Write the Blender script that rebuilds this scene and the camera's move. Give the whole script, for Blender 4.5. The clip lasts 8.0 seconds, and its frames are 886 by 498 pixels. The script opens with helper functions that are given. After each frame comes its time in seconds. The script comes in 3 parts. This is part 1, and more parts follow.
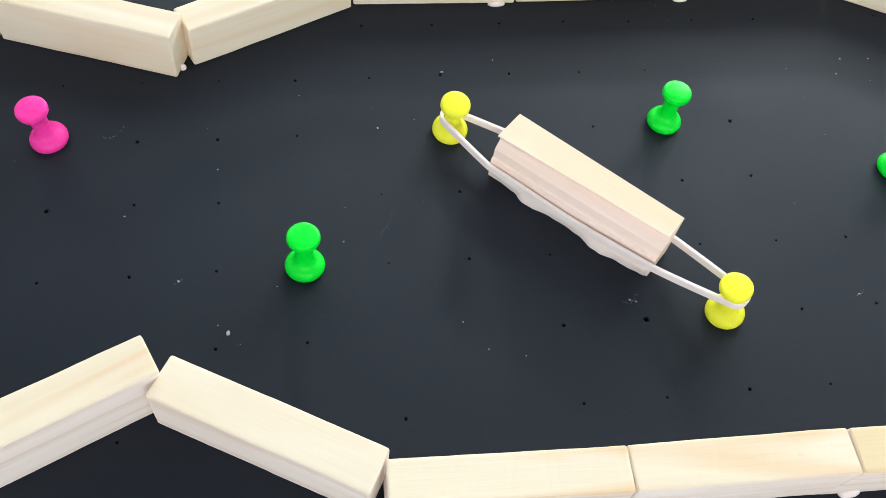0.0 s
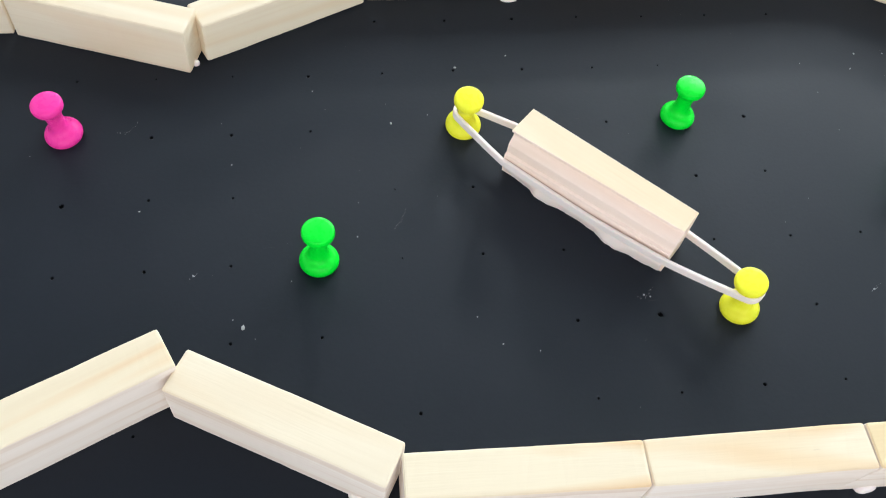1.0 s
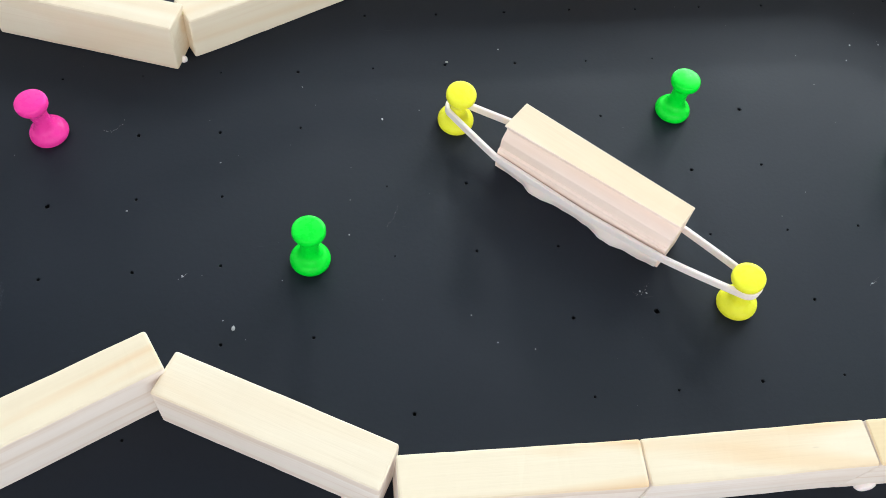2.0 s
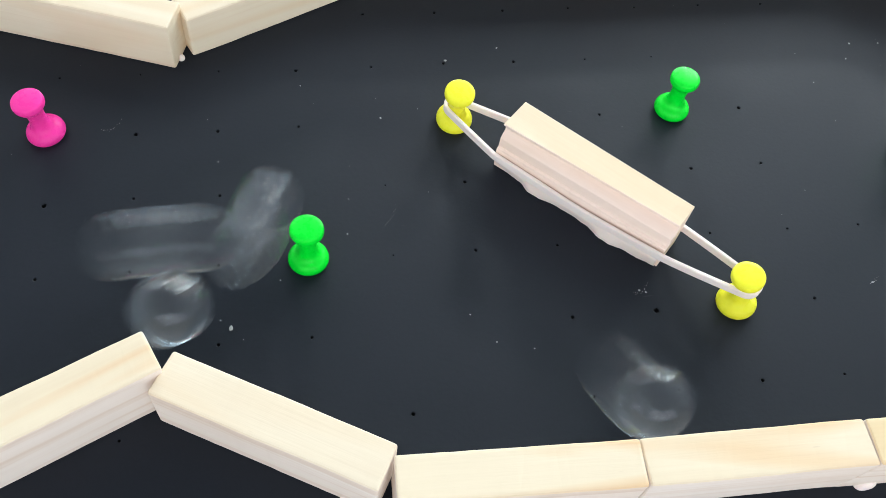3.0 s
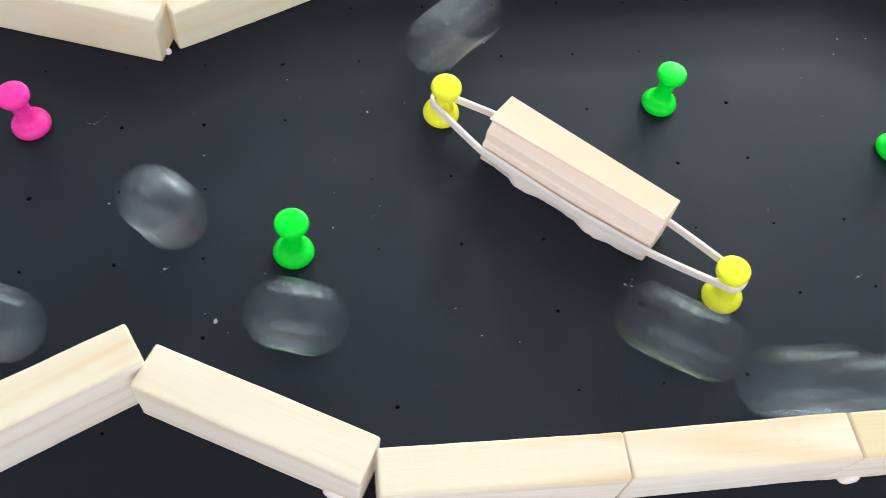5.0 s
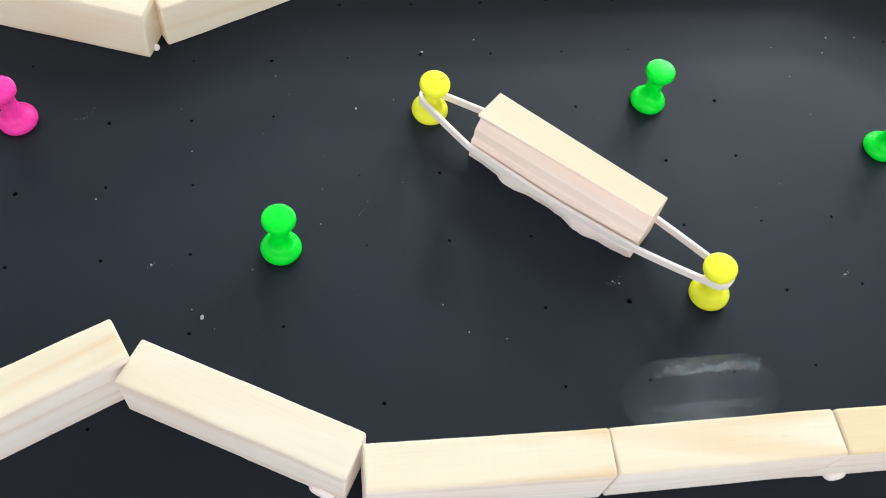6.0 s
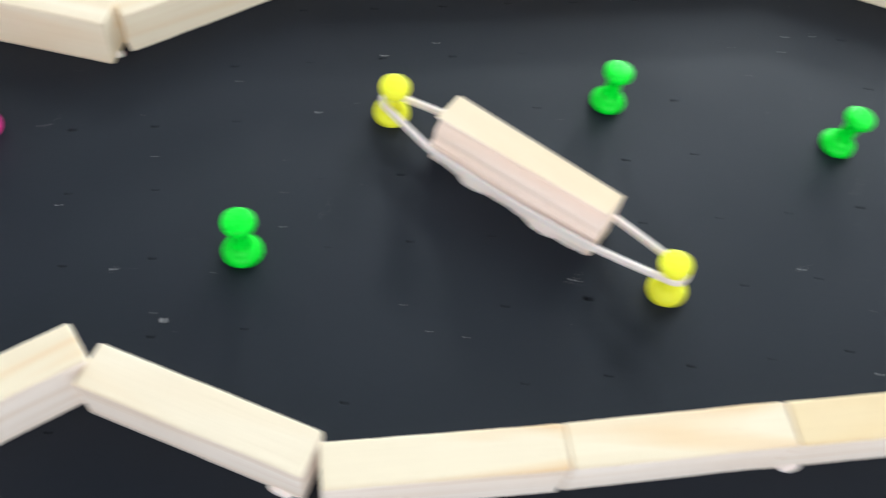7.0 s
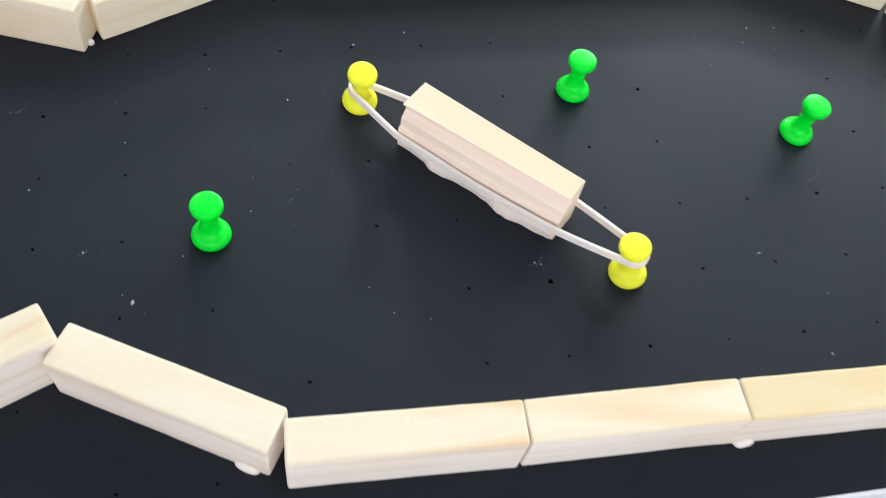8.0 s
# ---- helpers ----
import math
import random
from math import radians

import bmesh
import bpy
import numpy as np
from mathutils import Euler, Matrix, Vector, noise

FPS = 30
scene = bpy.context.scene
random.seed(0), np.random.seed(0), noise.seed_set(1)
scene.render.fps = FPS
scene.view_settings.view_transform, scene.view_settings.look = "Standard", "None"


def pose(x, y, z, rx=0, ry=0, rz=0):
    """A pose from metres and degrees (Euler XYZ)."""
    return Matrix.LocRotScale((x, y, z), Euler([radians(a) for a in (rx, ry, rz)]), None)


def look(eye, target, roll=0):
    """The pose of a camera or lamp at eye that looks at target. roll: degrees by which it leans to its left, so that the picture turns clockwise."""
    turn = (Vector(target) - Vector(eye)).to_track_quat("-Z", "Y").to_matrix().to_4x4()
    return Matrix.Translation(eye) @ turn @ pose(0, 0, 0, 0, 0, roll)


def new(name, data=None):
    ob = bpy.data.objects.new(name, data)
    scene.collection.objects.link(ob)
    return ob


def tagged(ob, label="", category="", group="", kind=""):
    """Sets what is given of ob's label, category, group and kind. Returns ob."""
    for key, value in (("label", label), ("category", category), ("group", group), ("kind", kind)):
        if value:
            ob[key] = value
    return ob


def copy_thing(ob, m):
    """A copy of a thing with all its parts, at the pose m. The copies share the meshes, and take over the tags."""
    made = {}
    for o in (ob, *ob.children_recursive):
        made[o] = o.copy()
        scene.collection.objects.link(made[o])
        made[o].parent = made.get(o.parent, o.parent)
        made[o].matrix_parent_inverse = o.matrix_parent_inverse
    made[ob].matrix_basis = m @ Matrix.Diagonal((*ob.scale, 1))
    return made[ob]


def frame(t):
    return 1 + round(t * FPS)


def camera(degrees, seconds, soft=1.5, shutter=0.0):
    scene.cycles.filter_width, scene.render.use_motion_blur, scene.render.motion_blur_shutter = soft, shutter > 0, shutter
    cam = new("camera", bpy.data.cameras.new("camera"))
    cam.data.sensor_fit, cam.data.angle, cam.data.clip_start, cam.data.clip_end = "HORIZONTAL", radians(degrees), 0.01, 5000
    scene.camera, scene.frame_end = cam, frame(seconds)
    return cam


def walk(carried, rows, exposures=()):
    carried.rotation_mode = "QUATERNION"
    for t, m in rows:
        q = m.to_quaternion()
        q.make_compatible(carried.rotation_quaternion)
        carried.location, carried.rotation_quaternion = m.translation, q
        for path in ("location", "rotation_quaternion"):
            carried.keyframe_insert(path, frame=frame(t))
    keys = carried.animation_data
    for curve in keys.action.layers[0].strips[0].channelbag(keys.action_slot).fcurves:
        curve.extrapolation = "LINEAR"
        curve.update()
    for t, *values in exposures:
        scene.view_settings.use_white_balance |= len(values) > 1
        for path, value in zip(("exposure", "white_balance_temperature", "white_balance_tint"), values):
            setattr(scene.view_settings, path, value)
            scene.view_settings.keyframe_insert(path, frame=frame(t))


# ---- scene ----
MM = 0.001

# ---- camera ----
cam = camera(53.0, 8.0, soft=0.6, shutter=2.5)
# seconds, x, y, z in millimetres, yaw, pitch, roll in degrees
ROWS = [
    (0.0, -37.78, -110.69, 182.64, -15.530, -57.146, 9.914),
    (0.2, -37.78, -110.69, 182.64, -15.530, -57.146, 9.914),
    (0.5, -37.83, -110.60, 182.43, -15.405, -57.127, 9.901),
    (1.0, -39.64, -111.18, 182.04, -14.806, -57.310, 9.290),
    (1.5, -38.93, -109.90, 180.85, -15.237, -57.529, 9.364),
    (3.0, -38.63, -108.57, 179.15, -15.714, -57.648, 9.536),
    (3.5, -38.23, -109.08, 179.50, -15.684, -57.638, 9.611),
    (4.0, -37.47, -108.78, 179.02, -15.866, -57.659, 9.765),
    (4.5, -36.82, -109.49, 178.83, -15.822, -57.692, 9.660),
    (6.0, -34.64, -110.77, 178.20, -16.800, -57.592, 10.672),
    (6.5, -34.48, -111.87, 178.44, -16.663, -57.504, 10.536),
    (6.7, -33.93, -112.02, 178.61, -16.730, -57.480, 10.531),
    (6.8, -32.49, -112.43, 179.04, -16.906, -57.416, 10.518),
    (6.9, -30.01, -113.12, 179.78, -17.208, -57.307, 10.496),
    (7.0, -27.44, -113.97, 180.56, -17.587, -57.198, 10.536),
    (7.1, -26.66, -114.83, 180.88, -18.016, -57.184, 10.845),
    (7.2, -25.84, -115.72, 181.21, -18.463, -57.169, 11.165),
    (7.3, -25.21, -116.40, 181.46, -18.806, -57.158, 11.412),
    (7.4, -24.67, -116.98, 181.68, -19.097, -57.148, 11.621),
    (7.5, -24.45, -117.22, 181.76, -19.218, -57.144, 11.707),
    (8.0, -24.04, -119.95, 182.86, -19.395, -57.120, 11.956),
]
walk(cam, [(t, pose(x * MM, y * MM, z * MM, 90 + pitch, 0, yaw) @ pose(0, 0, 0, 0, 0, roll)) for t, x, y, z, yaw, pitch, roll in ROWS])

# ---- world and light ----
world = bpy.data.worlds.new("sky")
scene.world = world
world.use_nodes = True
sky = world.node_tree.nodes.new("ShaderNodeTexSky")
sky.sky_type, sky.sun_disc, sky.sun_elevation, sky.sun_rotation = "NISHITA", False, radians(35), radians(20)
world.node_tree.nodes["Background"].inputs["Strength"].default_value = 0.1
world.node_tree.links.new(sky.outputs[0], world.node_tree.nodes["Background"].inputs["Color"])

WALL_Y, SOUTH_Y, FLOOR_Z, CEIL_Z = 0.9, -1.1, -0.75, 1.05
# centre x, width, sill and head of the far windows: two small low ones between three tall ones
# tall ones are unseen, added for soft fill; the small ones follow marble glints
WINDOWS = [(-0.36, 0.50, 0.42, 0.90), (0.08, 0.13, 0.18, 0.28), (0.275, 0.20, 0.34, 0.96), (0.475, 0.13, 0.32, 0.42), (0.85, 0.54, 0.30, 0.98)]
WINDOW_POWERS = [2.3, 3.1, 2.3, 3.2, 12.0]
SOUTH_FILL = (-0.05, 1.76, 0.06, 1.0)                               # unseen broad window behind, added as fill light
SOUTH_POWER = 12.0
WINDOW_TINT, SOUTH_TINT = (0.85, 0.955, 0.995), (0.915, 0.94, 0.99)


def window_light(x, width, sill, head, y, power, tint):
    """An area lamp standing for the sky's light in an unseen window's opening."""
    lamp = bpy.data.lights.new("window_light", "AREA")
    lamp.shape, lamp.size, lamp.size_y = "RECTANGLE", width - 0.04, head - sill - 0.04
    lamp.energy, lamp.color = power, tint
    ob = new("window_light", lamp)
    ob.matrix_world = look((x, y, (sill + head) / 2), (x, 0, (sill + head) / 2))


for opening, power in zip(WINDOWS, WINDOW_POWERS):
    window_light(*opening, WALL_Y + 0.03, power, WINDOW_TINT)
window_light(*SOUTH_FILL, SOUTH_Y - 0.03, SOUTH_POWER, SOUTH_TINT)


# ---- materials ----
def material(name, color, rough=0.5, spec=0.5, **more):
    m = bpy.data.materials.new(name)
    m.use_nodes = True
    b = m.node_tree.nodes["Principled BSDF"]
    b.inputs["Base Color"].default_value = (*color, 1)
    b.inputs["Roughness"].default_value = rough
    b.inputs["Specular IOR Level"].default_value = spec
    for key, value in more.items():
        b.inputs[key.replace("_", " ")].default_value = value
    return m


class Graph:
    """Short hand for nodes of one material."""
    def __init__(self, m):
        self.m, self.t = m, m.node_tree
        self.b = m.node_tree.nodes["Principled BSDF"]

    def node(self, kind, **values):
        n = self.t.nodes.new("ShaderNode" + kind)
        for key, value in values.items():
            n.inputs[key.replace("_", " ")].default_value = value
        return n

    def link(self, a, b):
        self.t.links.new(a, b)

    def coords(self, scale, spread=0.0):
        """Object coordinates, stretched, and shifted by chance from object to object."""
        tc, mp = self.node("TexCoord"), self.node("Mapping", Scale=scale)
        self.link(tc.outputs["Object"], mp.inputs["Vector"])
        if spread:
            info, mul = self.node("ObjectInfo"), self.node("VectorMath")
            mul.operation = "MULTIPLY"
            mul.inputs[1].default_value = (spread, spread * 1.7, spread * 2.3)
            self.link(info.outputs["Random"], mul.inputs[0])
            self.link(mul.outputs[0], mp.inputs["Location"])
        return mp.outputs[0]

    def noise(self, vec, scale, detail=3.0, rough=0.5, distort=0.0):
        n = self.node("TexNoise", Scale=scale, Detail=detail, Roughness=rough, Distortion=distort)
        self.link(vec, n.inputs["Vector"])
        return n.outputs["Fac"]

    def ramp(self, fac, *stops):
        r = self.node("ValToRGB")
        e = r.color_ramp.elements
        while len(e) < len(stops):
            e.new(0.5)
        for k, (p, c) in zip(e, stops):
            k.position, k.color = p, (*c, 1)
        self.link(fac, r.inputs["Fac"])
        return r.outputs["Color"]

    def mix(self, fac, a, b, mode="MIX"):
        n = self.t.nodes.new("ShaderNodeMix")
        n.data_type, n.blend_type = "RGBA", mode
        for socket, v in ((n.inputs[0], fac), (n.inputs[6], a), (n.inputs[7], b)):
            if isinstance(v, (int, float)):
                socket.default_value = v
            elif isinstance(v, tuple):
                socket.default_value = (*v, 1)
            else:
                self.link(v, socket)
        return n.outputs[2]

    def bump(self, height, strength, distance):
        n = self.node("Bump", Strength=strength, Distance=distance)
        self.link(height, n.inputs["Height"])
        self.link(n.outputs[0], self.b.inputs["Normal"])


def wood(name, pale, honey, amount, streaks=0.45):
    """Planed pine: long honey streaks in a pale ground, fine fibres, a few dark flecks. Length runs along x."""
    m = material(name, pale, 0.62, 0.35)
    g = Graph(m)
    broad = g.noise(g.coords((9, 72, 72), 3.0), 1.0, 1.5, 0.45, 1.2)
    ground = g.ramp(broad, (0.5 - amount, pale), (0.60, honey))
    fibre = g.noise(g.coords((45, 1100, 1100), 5.0), 1.0, 3.0, 0.6)
    fibres = g.ramp(fibre, (0.3, (0.92, 0.89, 0.86)), (0.62, (1, 1, 1)))
    color = g.mix(0.24, ground, fibres, "MULTIPLY")
    rings = g.noise(g.coords((7, 90, 420), 9.0), 1.0, 2.0, 0.5, 0.8)
    lines = g.ramp(rings, (0.50, (1, 1, 1)), (0.68, (0.90, 0.84, 0.78)))
    color = g.mix(streaks, color, lines, "MULTIPLY")
    fleck = g.noise(g.coords((120, 900, 900), 7.0), 1.0, 1.0)
    color = g.mix(g.ramp(fleck, (0.81, (0, 0, 0)), (0.87, (0.3, 0.3, 0.3))), color, (0.42, 0.29, 0.19))
    g.link(color, g.b.inputs["Base Color"])
    g.bump(fibre, 0.25, 0.0002)
    return m


WOOD_PALE = wood("pine_pale", (0.87, 0.745, 0.565), (0.85, 0.69, 0.49), 0.04)
WOOD_WARM = wood("pine_warm", (0.87, 0.74, 0.545), (0.84, 0.60, 0.36), 0.05)
# strong saw lines; the paler pink stands in for light on the sides
WOOD_LIT_SIDE = wood("pine_sawn_lit_side", (0.90, 0.795, 0.70), (0.85, 0.72, 0.61), 0.10, 0.9)
WOOD_HONEY = wood("pine_honey", (0.84, 0.69, 0.45), (0.82, 0.62, 0.36), 0.12)
WOOD_TOP = wood("pine_planed_top", (0.86, 0.70, 0.50), (0.84, 0.66, 0.45), 0.05)
# milled side: pinker wood, its colour lifted to make up for missing light
WOOD_PINK = wood("pine_pink_side", (0.99, 0.80, 0.69), (0.97, 0.76, 0.63), 0.05, 0.08)


def board_black():
    m = material("black_board", (0.01, 0.011, 0.012), 0.6, 0.31)
    g = Graph(m)
    cloud = g.noise(g.coords((1, 1, 1)), 16.0, 4.0, 0.55)
    grain = g.noise(g.coords((1, 1, 1)), 900.0, 3.0, 0.6)
    color = g.mix(grain, (0.0026, 0.0052, 0.0108), (0.0048, 0.0086, 0.0162))
    color = g.mix(g.ramp(cloud, (0.4, (0, 0, 0)), (0.72, (0.6, 0.6, 0.6))), color, (0.0072, 0.0110, 0.0170))
    scratch = g.noise(g.coords((40, 420, 1)), 1.0, 2.0, 0.5, 2.5)
    color = g.mix(g.ramp(scratch, (0.77, (0, 0, 0)), (0.80, (0.12, 0.12, 0.12))), color, (0.09, 0.09, 0.095))
    g.link(color, g.b.inputs["Base Color"])
    g.link(g.ramp(cloud, (0.3, (0.58, 0.58, 0.58)), (0.75, (0.68, 0.68, 0.68))), g.b.inputs["Roughness"])
    g.bump(grain, 0.15, 0.0002)
    return m


BOARD = board_black()
HOLE = material("hole_dark", (0.004, 0.004, 0.005), 0.9, 0.1)
FOAM = material("foam_core", (0.80, 0.79, 0.81), 0.9, 0.2)


def plastic(name, color, rough=0.27):
    m = material(name, color, rough, 0.2, Subsurface_Weight=0.05, Subsurface_Scale=0.002)
    g = Graph(m)
    n = g.noise(g.coords((1, 1, 1), 2.0), 700.0, 3.0)
    g.link(g.ramp(n, (0.3, (rough - 0.06,) * 3), (0.7, (rough + 0.1,) * 3)), g.b.inputs["Roughness"])
    g.bump(n, 0.06, 0.0002)
    return m


PINK = plastic("pink_plastic", (1.0, 0.05, 0.37))
GREEN = plastic("green_plastic", (0.0, 0.80, 0.035))
YELLOW = plastic("yellow_plastic", (0.92, 0.90, 0.045))
STEEL = material("pin_steel", (0.6, 0.6, 0.62), 0.25, 0.5, Metallic=1.0)
RUBBER = material("cream_rubber", (0.94, 0.83, 0.78), 0.6, 0.3, Subsurface_Weight=0.1, Subsurface_Scale=0.001)
GLUE = material("hot_glue", (0.96, 0.81, 0.74), 0.35, 0.4, Subsurface_Weight=0.15, Subsurface_Scale=0.002)
DUST = material("white_dust", (0.42, 0.42, 0.42), 0.8, 0.2)
GLASS = material("clear_glass", (0.87, 0.955, 1.0), 0.0, 0.5, Transmission_Weight=1.0, IOR=1.52)
# unseen ceiling kept grey so it throws less light on the board
CEILING = material("grey_ceiling", (0.42, 0.43, 0.44), 0.8, 0.2)
WALL = material("white_wall", (0.84, 0.84, 0.85), 0.8, 0.2)
FLOOR = material("floor_tiles", (0.45, 0.45, 0.46), 0.5, 0.4)
TABLE = material("white_table", (0.78, 0.76, 0.78), 0.45, 0.4)
FRAME = material("window_frame_white", (0.8, 0.8, 0.8), 0.4, 0.4)
PANE = material("window_glass", (1, 1, 1), 0.0, 0.5, Transmission_Weight=1.0, IOR=1.45)


# ---- building blocks ----
def finish(name, bm, mat, parent=None, smooth=False):
    me = bpy.data.meshes.new(name)
    bm.normal_update()
    bm.to_mesh(me)
    bm.free()
    me.materials.append(mat)
    if smooth:
        me.polygons.foreach_set("use_smooth", [True] * len(me.polygons))
    ob = new(name, me)
    ob.parent = parent
    return ob


def part(name, bm, mat, parent, label="", smooth=False):
    return tagged(finish(name, bm, mat, parent, smooth), label)


def box(bm, lo, hi, bevel=0.0, segments=2):
    """A box between two corners, its edges bevelled, added to bm."""
    tmp = bmesh.new()
    bmesh.ops.create_cube(tmp, size=1)
    size, mid = [h - l for l, h in zip(lo, hi)], [(l + h) / 2 for l, h in zip(lo, hi)]
    for v in tmp.verts:
        v.co = Vector([c * s + m for c, s, m in zip(v.co, size, mid)])
    if bevel:
        bmesh.ops.bevel(tmp, geom=tmp.edges[:], offset=bevel, segments=segments, affect="EDGES", profile=0.6)
    me = bpy.data.meshes.new("tmp")
    tmp.to_mesh(me)
    tmp.free()
    bm.from_mesh(me)
    bpy.data.meshes.remove(me)
    return bm


def lathe(profile, turns=48):
    """A closed turned body from rows of radius and height."""
    bm = bmesh.new()
    rings = []
    for r, z in profile:
        if r < 1e-7:
            rings.append([bm.verts.new((0, 0, z))])
        else:
            rings.append([bm.verts.new((r * math.cos(2 * math.pi * k / turns), r * math.sin(2 * math.pi * k / turns), z)) for k in range(turns)])
    for a, b in zip(rings, rings[1:]):
        for k in range(turns):
            j = (k + 1) % turns
            if len(a) == 1:
                bm.faces.new((a[0], b[j], b[k]))
            elif len(b) == 1:
                bm.faces.new((a[k], a[j], b[0]))
            else:
                bm.faces.new((a[k], a[j], b[j], b[k]))
    bmesh.ops.recalc_face_normals(bm, faces=bm.faces[:])
    return bm


def smooth_profile(points, steps=5):
    """Catmull-Rom through the points of a profile."""
    out = []
    for i in range(len(points) - 1):
        p = [Vector(points[min(max(k, 0), len(points) - 1)]) for k in range(i - 1, i + 3)]
        for s in range(steps):
            t = s / steps
            v = 0.5 * (2 * p[1] + (p[2] - p[0]) * t + (2 * p[0] - 5 * p[1] + 4 * p[2] - p[3]) * t * t + (3 * p[1] - p[0] - 3 * p[2] + p[3]) * t ** 3)
            out.append((max(v[0], 0.0), v[1]))
    return out + [tuple(points[-1])]


# ---- room: unseen, added to close the place and bounce light ----
def room():
    x0, x1, y0, y1 = -0.95, 1.15, SOUTH_Y, WALL_Y
    t = 0.12

    def slab(name, label, lo, hi, mat, category):
        return tagged(finish(name, box(bmesh.new(), lo, hi), mat), label, category, kind="structure")

    slab("floor", "pale grey room floor", (x0, y0, FLOOR_Z - t), (x1, y1, FLOOR_Z), FLOOR, "floor")
    slab("ceiling", "plain light grey ceiling", (x0 - t, y0 - t, CEIL_Z), (x1 + t, y1 + t, CEIL_Z + t), CEILING, "ceiling")
    slab("wall_west", "plain white painted wall", (x0 - t, y0, FLOOR_Z - t), (x0, y1, CEIL_Z), WALL, "wall")
    slab("wall_east", "plain white painted wall", (x1, y0, FLOOR_Z - t), (x1 + t, y1, CEIL_Z), WALL, "wall")
    # the two window walls: pieces round the openings
    n = 0
    for name, label, lo, hi, openings in (("wall_north", "unseen white wall with inferred and added windows", y1, y1 + t, WINDOWS), ("wall_south", "unseen white wall with one broad added window", y0 - t, y0, [SOUTH_FILL])):
        bm = bmesh.new()
        edges = [x0 - t] + [e for x, w, _, _ in openings for e in (x - w / 2, x + w / 2)] + [x1 + t]
        for k in range(0, len(edges), 2):
            box(bm, (edges[k], lo, FLOOR_Z - t), (edges[k + 1], hi, CEIL_Z))
        for x, w, sill, head in openings:
            box(bm, (x - w / 2, lo, FLOOR_Z - t), (x + w / 2, hi, sill))
            box(bm, (x - w / 2, lo, head), (x + w / 2, hi, CEIL_Z))
        tagged(finish(name, bm, WALL), label, "wall", kind="structure")
        for x, w, sill, head in openings:
            n += 1
            win = tagged(new("window_%d" % n), "unseen white-framed window, put in for its light", "window", kind="structure")
            win.location = (x, (y1 + 0.08) if lo > 0 else (y0 - 0.08), sill)
            h = head - sill
            bm = bmesh.new()
            for p, q in (((-w / 2, 0), (-w / 2 + 0.03, h)), ((w / 2 - 0.03, 0), (w / 2, h)), ((-w / 2 + 0.03, 0), (w / 2 - 0.03, 0.03)), ((-w / 2 + 0.03, h - 0.03), (w / 2 - 0.03, h))):
                box(bm, (p[0], -0.02, p[1]), (q[0], 0.02, q[1]), 0.003)
            part("window_frame", bm, FRAME, win)
            pane = part("pane", box(bmesh.new(), (-w / 2 + 0.03, -0.003, 0.03), (w / 2 - 0.03, 0.003, h - 0.03)), PANE, win)
            pane.visible_shadow = False


room()


def table():
    top = -0.005
    ob = tagged(new("table"), "plain white table under the black board", "table")
    ob.location = (0.03, 0.02, FLOOR_Z)
    h = top - FLOOR_Z
    part("tabletop", box(bmesh.new(), (-0.45, -0.3, h - 0.025), (0.45, 0.3, h), 0.003), TABLE, ob)
    for sx in (-1, 1):
        for sy in (-1, 1):
            x, y = sx * 0.41, sy * 0.26
            part("leg", box(bmesh.new(), (x - 0.022, y - 0.022, 0), (x + 0.022, y + 0.022, h - 0.025), 0.003), TABLE, ob)


table()

# ---- the black board with its grid of pricked holes ----
PITCH = 20.0
BX, BY = (-230, 270), (-79.6, 150.0)            # the board's edges, mm

# nodes of the grid with no hole, and those pricked wider or hardly at all (radius, mm)
UNPRICKED = {(-20, -20), (-20, 40), (0, -40), (0, -20), (80, 60), (100, 20), (100, 40), (100, 60), (120, 40), (120, 60), (-100, -20), (-80, -20)}
HOLE_SIZES = {(40, -20): 0.72, (-100, 20): 0.58, (-80, 40): 0.5, (-60, 60): 0.28, (-20, 0): 0.18, (-20, 20): 0.18, (60, 60): 0.18, (-80, 60): 0.22, (-100, 60): 0.3}


